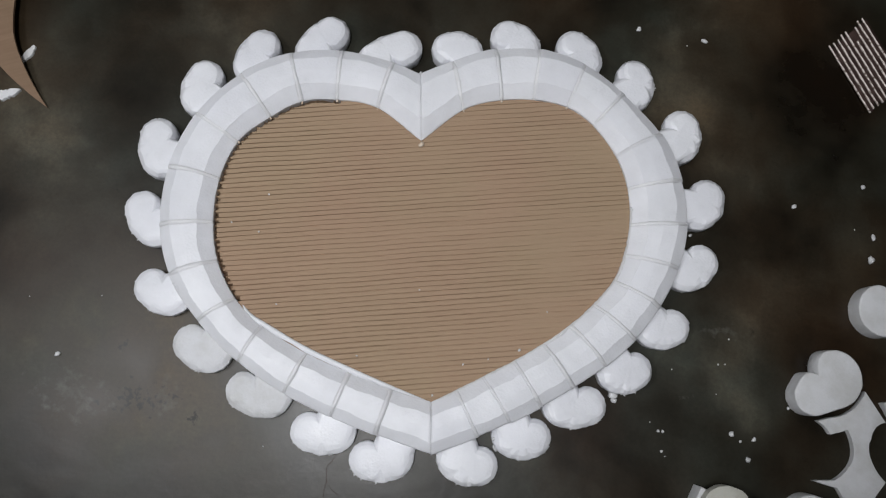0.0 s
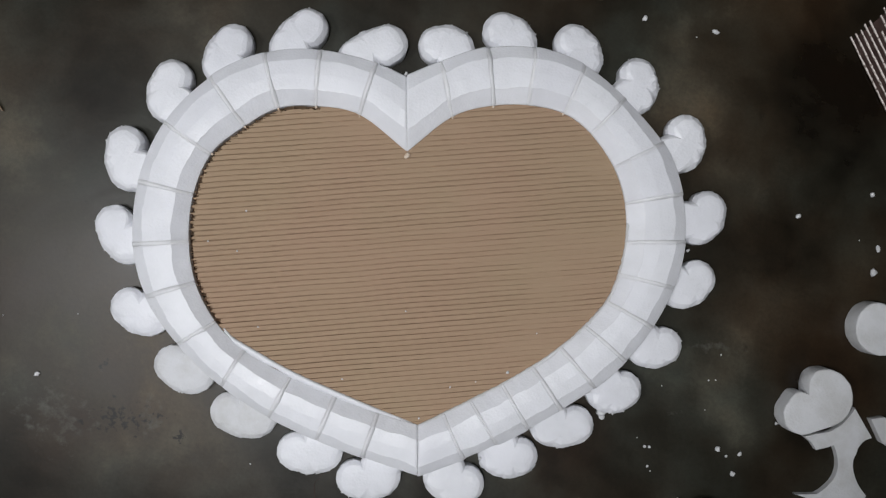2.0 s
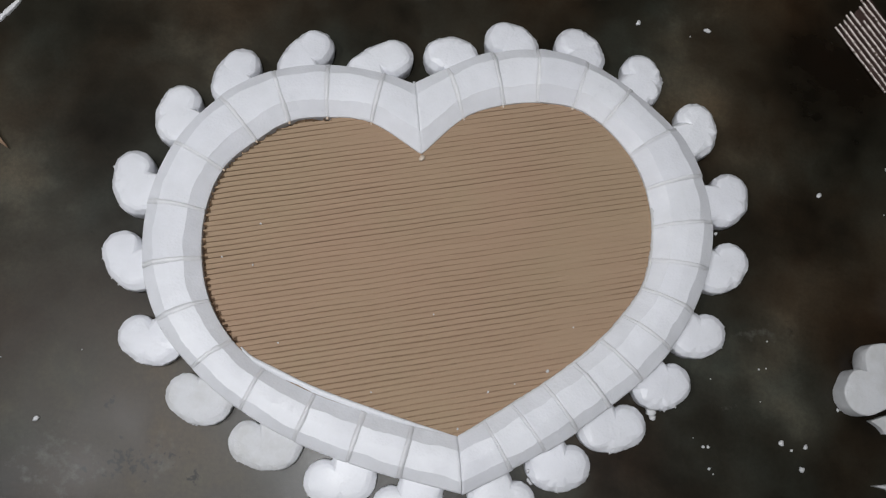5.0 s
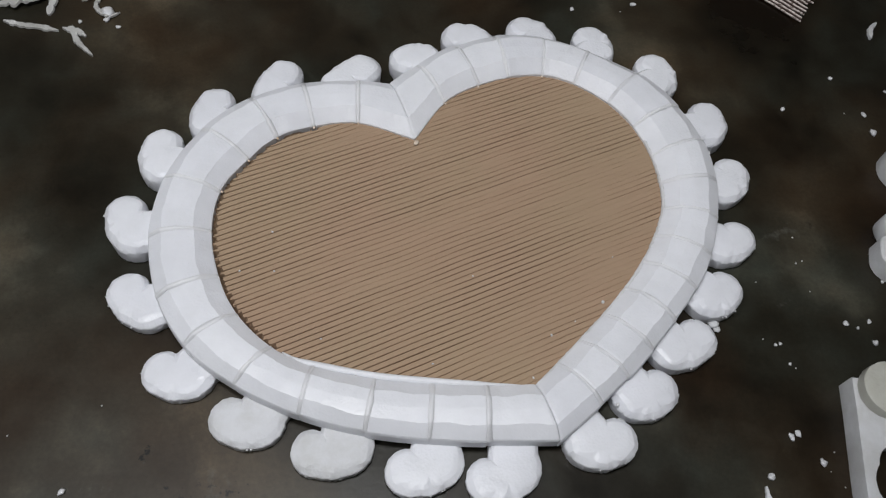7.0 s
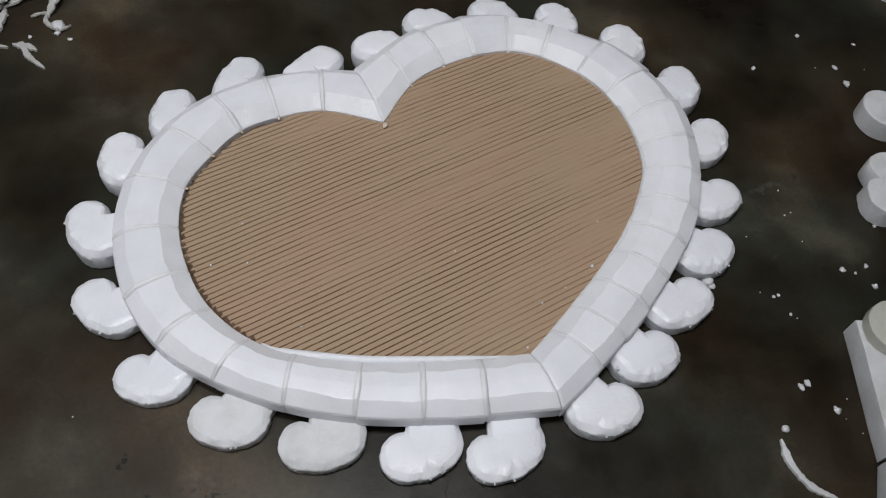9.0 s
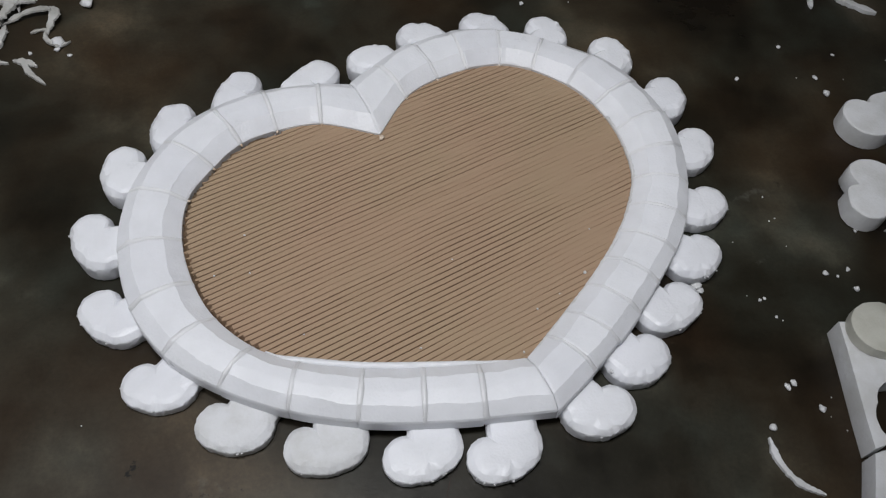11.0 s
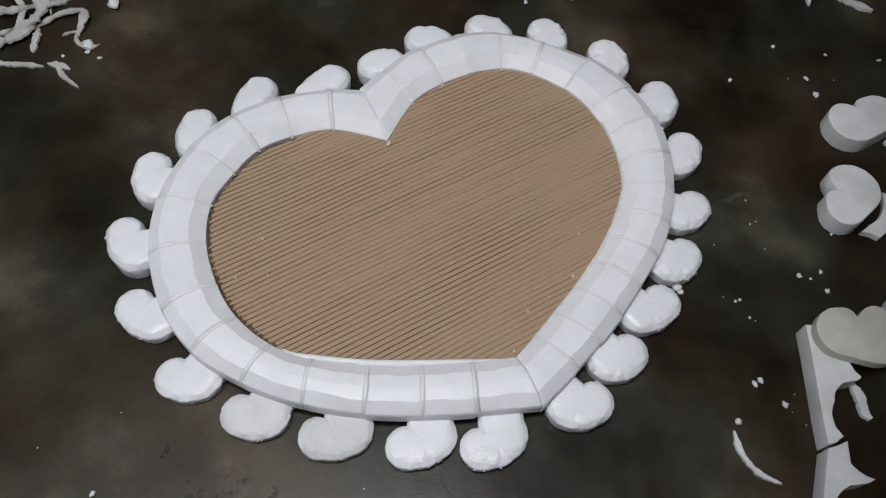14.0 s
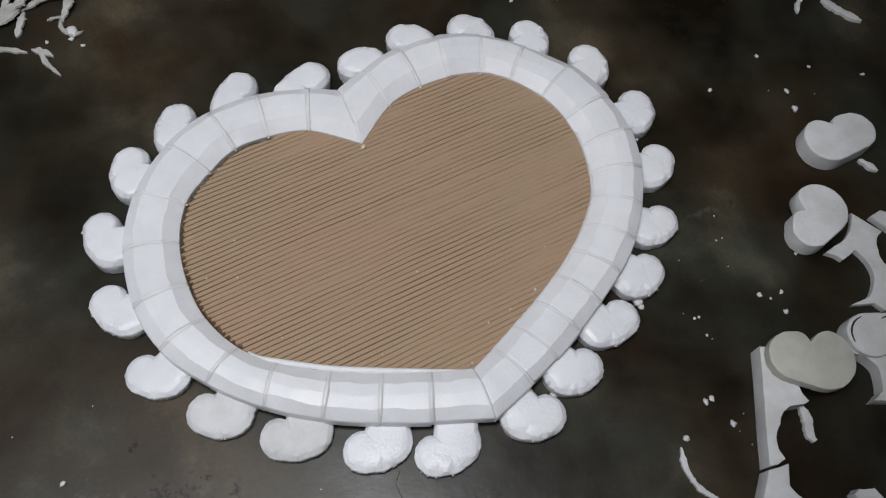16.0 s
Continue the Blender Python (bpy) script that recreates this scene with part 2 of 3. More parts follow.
# joints between the blocks: inner and outer corner of each, from the notch down to the tip
LEFT = [
    (0.001, 0.503, -0.028, 0.594), (-0.069, 0.529, -0.068, 0.598), (-0.124, 0.523, -0.140, 0.592), (-0.168, 0.506, -0.205, 0.567),
    (-0.201, 0.472, -0.260, 0.518), (-0.230, 0.427, -0.297, 0.447), (-0.236, 0.372, -0.306, 0.367), (-0.224, 0.315, -0.289, 0.290),
    (-0.201, 0.268, -0.254, 0.232), (-0.163, 0.229, -0.199, 0.188), (-0.118, 0.206, -0.132, 0.154), (-0.054, 0.190, -0.065, 0.134),
    (0.006, 0.183, 0.000, 0.124), (0.063, 0.179, 0.060, 0.119), (0.116, 0.179, 0.135, 0.116),
]
RIGHT = [
    (0.001, 0.503, -0.028, 0.594), (0.042, 0.562, 0.008, 0.624), (0.087, 0.591, 0.058, 0.659), (0.129, 0.605, 0.117, 0.678),
    (0.175, 0.609, 0.183, 0.676), (0.216, 0.595, 0.245, 0.652), (0.257, 0.563, 0.310, 0.612), (0.284, 0.524, 0.352, 0.559),
    (0.300, 0.477, 0.374, 0.500), (0.304, 0.436, 0.377, 0.440), (0.299, 0.398, 0.366, 0.383), (0.282, 0.360, 0.346, 0.332),
    (0.260, 0.325, 0.318, 0.288), (0.233, 0.291, 0.285, 0.249), (0.203, 0.259, 0.252, 0.214), (0.171, 0.228, 0.220, 0.184),
    (0.143, 0.202, 0.185, 0.154), (0.116, 0.179, 0.135, 0.116),
]
# across the block from the outer face to the inner face: share of the width, height
PROFILE = [
    (0.00, 0.0175), (0.00, 0.0345), (0.02, 0.0380), (0.215, 0.0480), (0.235, 0.0489), (0.480, 0.0507), (0.495, 0.0507), (0.735, 0.0489),
    (0.750, 0.0481), (0.970, 0.0388), (1.00, 0.0370), (1.00, 0.0240), (0.90, 0.0175),
]


def foam_block(joints, k, rng):
    inner, outer = [j[:2] for j in joints], [j[2:] for j in joints]
    length = (Vector(inner[k]) + Vector(outer[k]) - Vector(inner[k + 1]) - Vector(outer[k + 1])).length / 2
    up, wide = rng.uniform(-0.0014, 0.0014), rng.uniform(-0.0012, 0.0012)
    carve, tilt = rng.uniform(0, 50), rng.uniform(-0.0012, 0.0012)
    gap, soft = rng.choice((0.0001, 0.0001, 0.0001, 0.0003)) / length, 0.0030 / length
    rings = []
    # the ends are eased, so that each joint reads as a narrow groove
    for f, drop in ((gap, 0.0013), (gap + soft * 0.4, 0.0006), (gap + soft, 0.0), *((0.14 + 0.06 * q, 0) for q in range(13)), (1 - gap - soft, 0.0), (1 - gap - soft * 0.4, 0.0006), (1 - gap, 0.0013)):
        i, o = spline(inner, k + f), spline(outer, k + f)
        across = (i - o).normalized()
        o, i = o - across * wide + across * drop * 0.4, i - across * drop * 0.4
        ring = []
        for s, z in PROFILE:
            p = o.lerp(i, s)
            if 0.1 < s < 0.9:
                p += across * (0.0030 * noise.noise((p.x * 30 + carve, p.y * 30, round(s * 4) * 3.0)) + 0.0007 * noise.noise((p.x * 210, p.y * 210, round(s * 4) * 5.0 + carve)))
            lift = (z - 0.0175) / 0.034
            ring.append((p.x, p.y, z + (up - drop + tilt * (f - 0.5)) * lift + 0.0010 * lift * noise.noise((p.x * 60, p.y * 60, z * 30))))
        rings.append(ring)
    bm = bmesh.new()
    loft(bm, rings)
    return bm


rng = random.Random(4)
for joints in (LEFT, RIGHT):
    for k in range(len(joints) - 1):
        sharp(part("foam_block", foam_block(joints, k, rng), FOAM, heart), 11)

def seam_bm(joint, nxt, width, height):
    """A low bead of glue along one joint, over the block's back."""
    i, o = Vector(joint[:2]), Vector(joint[2:])
    ahead = ((Vector(nxt[:2]) + Vector(nxt[2:])) - (i + o)).normalized()
    bm = bmesh.new()
    rings = []
    for s, z in PROFILE[1:11]:
        p = o.lerp(i, s)
        w = width * (0.75 + 0.5 * noise.noise((p.x * 190, p.y * 190, 2)))
        p += ahead * 0.0007 * noise.noise((p.x * 90, p.y * 90, 8))
        h = z + height + 0.0004 * noise.noise((p.x * 250, p.y * 250, 5))
        rings.append([(*(p + ahead * w * a), z - 0.0016 + (h + 0.0016 - z) * b) for a, b in ((-1.1, 0), (-0.75, 0.55), (-0.35, 0.9), (0, 1), (0.35, 0.9), (0.75, 0.55), (1.1, 0))])
    loft(bm, rings)
    return bm


for joints, last in ((LEFT, 14), (RIGHT, 17)):
    for k in range(1, last):
        sharp(part("glue_seam", seam_bm(joints[k], joints[k + 1], 0.0034 if joints is RIGHT and k > 9 else 0.0042, 0.0007), GLUE, heart, "pale bead of dried glue" if k == 1 else ""), 70)

# hardened drips of glue at the inner ends of some joints
rng = random.Random(12)
for joints, ks in ((LEFT, (1, 2, 3, 4, 5)), (RIGHT, (1, 2, 4))):
    for k in ks:
        i, o = Vector(joints[k][:2]), Vector(joints[k][2:])
        inward = (i - o).normalized()
        bm = bmesh.new()
        bmesh.ops.create_icosphere(bm, subdivisions=2, radius=0.0015)
        for v in bm.verts:
            v.co *= 1 + 0.5 * noise.noise(v.co * 600 + Vector((k, o.x, 0)))
            far = v.co.x * rng.uniform(1.5, 1.7)
            v.co = Vector((*(i + inward * (far + 0.0008) + Vector((-inward.y, inward.x)) * v.co.y), 0.0350 + v.co.z * 0.8))
        part("glue_drip", bm, DRIP, heart, "tan drip of hardened glue" if k == 1 else "")

# thin foam lip that shows between the lower blocks and the card
lip_path = [(-0.150, 0.226), (-0.136, 0.218), (-0.116, 0.2125), (-0.056, 0.199), (0.004, 0.191), (0.062, 0.185), (0.112, 0.181)]
bm = bmesh.new()
rings = []
for q in range(49):
    u = q / 8
    p, ahead = spline(lip_path, u), spline(lip_path, min(u + 0.05, 6)) - spline(lip_path, max(u - 0.05, 0))
    side = Vector((-ahead.y, ahead.x)).normalized()
    w = 0.0045 * math.sin(math.pi * min(1, max(0.02, u / 6))) ** 0.5
    w *= 0.85 + 0.3 * noise.noise((u * 2, 3, 0))
    top = 0.0325 + 0.005 * min(1, w / 0.0032)
    rings.append([(*(p + side * s * w - side * 0.002), z) for s, z in ((-1.6, 0.026), (-1.6, top), (-0.2, top), (0.25, top - 0.0013), (0.3, 0.026))])
loft(bm, rings)
part("foam_lip", bm, FOAM, heart, "thin strip of white foam along the card")

# ragged crumbly rim where the right-hand blocks meet the card
bm = bmesh.new()
rings = []
for q in range(121):
    u = 7.5 + q / 120 * 9.3
    p = spline([j[:2] for j in RIGHT], u)
    o = spline([j[2:] for j in RIGHT], u)
    inward = (p - o).normalized()
    w = 0.0013 + 0.0016 * abs(noise.noise((u * 5, 1, 0))) + 0.0010 * noise.noise((u * 17, 4, 0))
    w *= min(1, q / 12, (120 - q) / 12)
    h = 0.0372 + 0.0008 * noise.noise((u * 9, 2, 0))
    rings.append([(*(p - inward * 0.003), 0.030), (*(p - inward * 0.003), h + 0.001), (*(p + inward * w * 0.6), h), (*(p + inward * w), 0.0345), (*(p + inward * w), 0.030)])
loft(bm, rings)
part("foam_rim", bm, FOAM_ROUGH, heart, "ragged crumbly rim of white foam")

# corrugated card centre: broad flutes with narrow grooves between them
PITCH, CARD_Z = 0.0065, 0.0335
outline = [spline([((j[0] * 2 + j[2]) / 3, (j[1] * 2 + j[3]) / 3) for j in LEFT], u / 4) for u in range(4 * (len(LEFT) - 1) + 1)]
outline += [spline([((j[0] * 2 + j[2]) / 3, (j[1] * 2 + j[3]) / 3) for j in RIGHT], u / 4) for u in range(4 * (len(RIGHT) - 1), -1, -1)]
ca, sa = math.cos(RIB_ANGLE), math.sin(RIB_ANGLE)
poly = np.array([(p.x * ca + p.y * sa, p.y * ca - p.x * sa) for p in outline])


def inside(u, v):
    hit = np.zeros(u.shape, bool)
    for (ax, ay), (bx, by) in zip(poly, np.roll(poly, -1, 0)):
        if ay != by:
            hit ^= ((ay > v) != (by > v)) & (u < (bx - ax) * (v - ay) / (by - ay) + ax)
    return hit


us = np.arange(poly[:, 0].min(), poly[:, 0].max(), 0.003)
offsets = (0.0, 0.00035, 0.0007, 0.0018, 0.0032, 0.0047, 0.0058, 0.00615)
v_first = poly[:, 1].min()
count = int((poly[:, 1].max() - v_first) / PITCH) + 1
vs = np.array([v_first + r * PITCH + o for r in range(count) for o in offsets])
depth = (1.0, 0.95, 0.10, 0.03, 0.0, 0.03, 0.10, 0.95)
seam = np.array([spline([j[:2] for j in LEFT], u / 6) for u in range(12, 6 * 9 + 1)])
bm = bmesh.new()
grid = []
for r, v in enumerate(vs):
    d = depth[r % 8]
    row = []
    for u in us:
        deep = max(0.0002, 0.0027 - 0.0021 * (u - us[0]) / (us[-1] - us[0]) + 0.0014 * noise.noise((u * 6, r // 8 * 1.7, 0.3)) + 0.0010 * noise.noise((u * 38, r // 8 * 2.3, 6.0)) + 0.0022 * noise.noise((u * 6, v * 11, 3.3)))
        x, y = u * ca - v * sa, u * sa + v * ca
        # the open flutes gape along the upper edge
        edge = float(np.min((seam[:, 0] - x) ** 2 + (seam[:, 1] - y) ** 2)) ** 0.5 if x < 0.0 else 1.0
        if edge < 0.0040:
            deep += 0.012
            d = (1, 1, 1, 1, 0.15, 0.7, 1, 1)[r % 8]
        else:
            d = depth[r % 8]
        sag = 0.0012 * noise.noise((u * 5, v * 5, 7.0))
        wob = 0.0009 * noise.noise((u * 14, v * 20, 2.0))
        x, y = u * ca - (v + wob) * sa, u * sa + (v + wob) * ca
        row.append(bm.verts.new((x, y, CARD_Z + sag - d * deep)))
    grid.append(row)
mid = inside((us[:-1] + 0.0015)[None, :] + 0 * vs[:-1, None], ((vs[:-1] + vs[1:]) / 2)[:, None] + 0 * us[None, :-1])
for r in range(len(vs) - 1):
    for q in range(len(us) - 1):
        if mid[r, q]:
            bm.faces.new((grid[r][q], grid[r][q + 1], grid[r + 1][q + 1], grid[r + 1][q]))
bmesh.ops.delete(bm, geom=[v for v in bm.verts if not v.link_faces], context="VERTS")
grow = bmesh.ops.extrude_face_region(bm, geom=bm.faces[:])
for v in grow["geom"]:
    if isinstance(v, bmesh.types.BMVert):
        v.co.z -= 0.004
sharp(part("card_panel", bm, CARD, heart, "brown corrugated card with fine ribs"), 40)


def hull(points):
    pts = sorted(points)

    def half(seq):
        out = []
        for q in seq:
            while len(out) > 1 and (out[-1][0] - out[-2][0]) * (q[1] - out[-2][1]) <= (out[-1][1] - out[-2][1]) * (q[0] - out[-2][0]):
                out.pop()
            out.append(q)
        return out[:-1]

    return half(pts) + half(pts[::-1])


def lobed_outline(small, big, side, cut=0.9, count=120, belly_out=0.0065, neck=None):
    """Kidney outline round two discs (x, y, radius); side +1: the notch lies to the left of the way from big to small, -1: to its right."""
    a, b2 = Vector(small[:2]), Vector(big[:2])
    way = (a - b2).normalized()
    left = Vector((-way.y, way.x)) * side
    belly = (b2.lerp(a, 0.45) - left * belly_out, (small[2] + big[2]) / 2 - 0.0030)
    ring = []
    for c, r in ((a, small[2]), (b2, big[2]), belly):
        ring += [(c.x + r * math.cos(q * 0.13), c.y + r * math.sin(q * 0.13)) for q in range(48)]
    ring = [Vector(q) for q in hull(ring)]
    centre = b2.lerp(a, 0.45) - left * 0.005
    bite = a + left * small[2] * 0.62 + (b2 - a) * (0.36 + 0.26 * max(0, way.dot((b2 - neck).normalized())) if neck else 0.62) - centre
    notch, floor_r = math.atan2(bite.y, bite.x), bite.length
    reach = []
    for k in range(count):
        t = 2 * math.pi * k / count
        d = Vector((math.cos(t), math.sin(t)))
        best = 0.0
        for p, q in zip(ring, ring[1:] + ring[:1]):
            e, w = q - p, p - centre
            den = d.x * e.y - d.y * e.x
            if abs(den) > 1e-12:
                far, f = (w.x * e.y - w.y * e.x) / den, (w.x * d.y - w.y * d.x) / den
                if far > 0 and -0.001 <= f <= 1.001:
                    best = max(best, far)
        # the notch bites in between the hook and the body
        gap = (t - notch + math.pi) % (2 * math.pi) - math.pi
        mix = cut * math.exp(-abs(gap / (0.22 if neck else 0.26)) ** 1.5)
        far = best + (min(best, floor_r) - best) * mix
        # the neck, a round-ended band from the body towards the frame
        for q in range(6 if neck else 0):
            w = b2.lerp(neck, q / 5) - centre
            along = w.dot(d)
            room = 0.0265 ** 2 - (w.length_squared - along * along)
            if room > 0:
                far = max(far, along + room ** 0.5)
        reach.append(far)
    reach = [(reach[k - 1] + 10 * reach[k] + reach[(k + 1) % count]) / 12 for k in range(count)]
    return centre, [(2 * math.pi * k / count, r) for k, r in enumerate(reach)]


def lobed_bm(small, big, side, layers, rough, seed, cut=0.9, belly_out=0.0065, neck=None):
    """layers: (inset in metres, height) from the bottom up."""
    centre, polar = lobed_outline(small, big, side, cut, 120, belly_out, neck)
    bm = bmesh.new()
    rings = []
    for inset, z in layers:
        ring = []
        for t, r in polar:
            jag = rough * noise.noise((math.cos(t) * 7 + seed, math.sin(t) * 7, z * 120)) + rough * 0.45 * noise.noise((math.cos(t) * 30 + seed, math.sin(t) * 30, z * 150))
            # carved by hand: the bevel's width wanders
            inset_here = inset * (1 + (0.7 * noise.noise((math.cos(t) * 2.2 + seed * 3, math.sin(t) * 2.2, 9.0)) if inset > 0.004 else 0))
            q = max(0.002, r - inset_here + jag * (0.35 if inset > 0.004 else 1))
            ring.append((centre.x + q * math.cos(t), centre.y + q * math.sin(t), z))
        rings.append(ring)
    made = loft(bm, rings, caps=False)
    bm.faces.new(made[0][::-1])
    bm.faces.new(made[-1])
    return bm


# curled petals tucked under the blocks: hook centre and body centre of each
PETALS_LEFT = [
    (-0.0631, 0.6273, -0.0919, 0.5965),
    (-0.1645, 0.6164, -0.1764, 0.5836),
    (-0.2480, 0.5687, -0.2500, 0.5399),
    (-0.3066, 0.5021, -0.3016, 0.4762),
    (-0.3374, 0.4057, -0.3225, 0.3808),
    (-0.3235, 0.3063, -0.3006, 0.2904),
    (-0.2748, 0.2118, -0.2509, 0.2108),
    (-0.2012, 0.1582, -0.1764, 0.1572),
    (-0.1158, 0.1214, -0.0859, 0.1264),
    (-0.0203, 0.0975, 0.0065, 0.1085),
    (0.0622, 0.0856, 0.0870, 0.0985),
]
PETALS_RIGHT = [
    (-0.0024, 0.6452, 0.0174, 0.6462),
    (0.0711, 0.6870, 0.0910, 0.6780),
    (0.1626, 0.7009, 0.1775, 0.6850),
    (0.2540, 0.6850, 0.2570, 0.6651),
    (0.3355, 0.6343, 0.3365, 0.6134),
    (0.3922, 0.5488, 0.3852, 0.5319),
    (0.4071, 0.4603, 0.3912, 0.4464),
    (0.3912, 0.3649, 0.3713, 0.3609),
    (0.3574, 0.2953, 0.3395, 0.2904),
    (0.3107, 0.2337, 0.2828, 0.2277),
    (0.2530, 0.1741, 0.2321, 0.1721),
    (0.1973, 0.1204, 0.1735, 0.1234),
]
rng = random.Random(9)
MIDDLE = [(spline([j[:2] for j in row], q / 6) + spline([j[2:] for j in row], q / 6)) / 2 for row in (LEFT, RIGHT) for q in range(6 * (len(row) - 1))]
ROUNDED = [(0.0020, 0.0003), (0.0008, 0.002), (0.0, 0.0090), (0.0002, 0.0145), (0.0010, 0.0160), (0.0058, 0.0200), (0.0068, 0.0206), (0.0120, 0.0219), (0.0135, 0.0221)]
for side, petals in ((-1, PETALS_LEFT), (1, PETALS_RIGHT)):
    for k, (hx, hy, bx, by) in enumerate(petals):
        hook, body = Vector((hx, hy)), Vector((bx, by))
        way = (hook - body).normalized()
        dull = side < 0 and k in (7, 8)
        # the upper petals are cut from thicker sheet
        thick = 0.88 if side < 0 and k > 5 else 1.0 if side < 0 and k == 5 else 1.52 if k < (5 if side < 0 else 6) else 1.2
        layers = [(i, z * thick) for i, z in ROUNDED]
        root = min(MIDDLE, key=lambda m: (m - body).length)
        bm = lobed_bm((*hook, 0.0252 + rng.uniform(-0.0006, 0.0006)), (*body, 0.0285 + 0.0003 * k + rng.uniform(-0.0008, 0.0008)), side, layers, 0.0009, k * 3.7 + side, neck=root)
        ob = part("foam_petal", bm, FOAM_ROUGH if dull else FOAM, heart, "rough dull foam petal" if dull else "")
        sharp(ob, 16)
        if dull:
            for v in ob.data.vertices:
                if v.co.z > 0.6 * layers[-1][1]:
                    v.co.z -= 0.0014 * max(0, noise.noise(v.co * 70) - 0.15)
        # torn burrs of foam on the cut edge
        centre, polar = lobed_outline((*hook, 0.0252), (*body, 0.0285 + 0.0003 * k), side, neck=root)
        out = (hook + body) / 2 - Vector((0.06, 0.37))
        for _ in range(rng.choice((2, 3, 4, 5))):
            turn = (math.atan2(out.y, out.x) + rng.uniform(-1.3, 1.3)) % (2 * math.pi)
            t, r = polar[int(turn / (2 * math.pi) * len(polar)) % len(polar)]
            bm = bmesh.new()
            bmesh.ops.create_icosphere(bm, subdivisions=1, radius=rng.uniform(0.0008, 0.0017))
            for v in bm.verts:
                v.co *= 1 + 0.9 * noise.noise(v.co * 700 + Vector((k, t, side)))
                v.co.z *= 0.6
                v.co += Vector((centre.x + r * math.cos(t), centre.y + r * math.sin(t), 0.013 * thick + rng.uniform(0, 0.0003)))
            part("burr", bm, FOAM_ROUGH, heart)


from mathutils.geometry import tessellate_polygon

# ---- loose foam offcuts beside the frame ----
CUT = [(0.001, 0.0), (0.0, 0.001), (0.0, 0.015), (0.0005, 0.0285), (0.0020, 0.0300)]


def foam_heart(small, big, side, z, mat, label, seed, cut=0.92, tall=0.97):
    """A heart-like cut-out; its sides are straight."""
    bm = lobed_bm(small, big, side, CUT, 0.0006, seed, cut, 0.002)
    for v in bm.verts:
        v.co.z = v.co.z * tall + z + 0.0004
    return tagged(sharp(part("foam_cutout", bm, mat), 35), label, "foam cutout", "loose foam cutouts")


foam_heart((0.699, 0.482, 0.0300), (0.657, 0.4715, 0.0360), 1, 0, FOAM_ROUGH, "thick white foam cut-out shaped like a rounded heart", 3.1)
foam_heart((0.590, 0.3335, 0.0260), (0.6105, 0.3625, 0.0385), -1, 0, FOAM_ROUGH, "rounded white foam heart cut-out touching a foam offcut", 8.4)
foam_heart((0.507, 0.160, 0.0310), (0.5435, 0.1535, 0.0395), -1, 0.030, FOAM_AGED, "yellowed foam heart cut-out resting on a foam offcut", 5.7, tall=0.5)
marked = foam_heart((0.621, 0.183, 0.0290), (0.656, 0.176, 0.0340), 1, 0, FOAM_ROUGH, "white foam cut-out half under a curved offcut", 2.2)


m, nt, b = material("black_marker_ink", 0.5, 0.3)
n = node(nt, "ShaderNodeTexNoise", Scale=300.0, Detail=3.0)
nt.links.new(coords(nt), n.inputs["Vector"])
nt.links.new(ramp(nt, n.outputs["Fac"], [(0.3, (0.012, 0.012, 0.014)), (0.75, (0.05, 0.05, 0.055))]), b.inputs["Base Color"])
INK = m


def ink_arc(x, y, radius, first, last, z, width, parent):
    bm = bmesh.new()
    rings = []
    for q in range(25):
        t = radians(first + (last - first) * q / 24)
        w = width * (0.25 + 0.75 * math.sin(math.pi * (q + 1) / 26) ** 0.5)
        d = Vector((math.cos(t), math.sin(t)))
        rings.append([(x + d.x * r, y + d.y * r, h) for r, h in ((radius - w, z - 0.001), (radius - w, z + 0.0003), (radius, z + 0.0003), (radius, z - 0.001))])
    loft(bm, rings)
    return part("marker_line", bm, INK, parent, "curved black marker line", smooth=False)


ink_arc(0.621, 0.183, 0.0245, 100, 200, 0.0296, 0.0024, marked)
ink_arc(0.656, 0.176, 0.0300, 70, 118, 0.0296, 0.0022, marked)


def arcs(corners):
    """Outline from (x, y, bulge): each side bows by bulge times its length, to the left of its way."""
    out = []
    for (x, y, bow), (x2, y2, _) in zip(corners, corners[1:] + corners[:1]):
        a, b2 = Vector((x, y)), Vector((x2, y2))
        side = Vector((-(b2 - a).y, (b2 - a).x))
        steps = 9 if bow else 4
        for k in range(steps):
            f = k / steps
            p = a.lerp(b2, f) + side * bow * 4 * f * (1 - f)
            q = 0.0006 * noise.noise((p.x * 260, p.y * 260, 1.0))
            out.append((p.x + q, p.y - q))
    return out


def foam_offcut(corners, z, thick, label, mat=FOAM_ROUGH):
    ring = arcs(corners)
    bm = bmesh.new()
    c = sum((Vector(p) for p in ring), Vector((0, 0))) / len(ring)
    rings = []
    for h, inset in ((0.0004, 0.0004), (0.0012, 0), (thick - 0.0012, 0), (thick, 0.0008)):
        rings.append([(x + (c.x - x) * inset * 12, y + (c.y - y) * inset * 12, z + h) for x, y in ring])
    made = loft(bm, rings, caps=False)
    for tri in tessellate_polygon([[Vector((*p, 0)) for p in ring]]):
        for level in (made[0], made[-1]):
            bm.faces.new([level[q] for q in tri])
    return tagged(sharp(part("foam_offcut", bm, mat), 35), label, "foam offcut", "foam offcuts")


foam_offcut([(0.664, 0.362, 0), (0.698, 0.331, -0.16), (0.684, 0.304, -0.10), (0.686, 0.284, -0.08), (0.714, 0.255, 0), (0.704, 0.231, 0.05),
             (0.664, 0.219, 0), (0.654, 0.229, 0), (0.622, 0.229, 0), (0.648, 0.238, -0.235), (0.651, 0.307, 0), (0.640, 0.299, 0),
             (0.630, 0.294, 0), (0.622, 0.301, 0), (0.610, 0.306, 0), (0.640, 0.322, -0.1)], 0, 0.010, "thin white foam sheet offcut with round bites cut out")
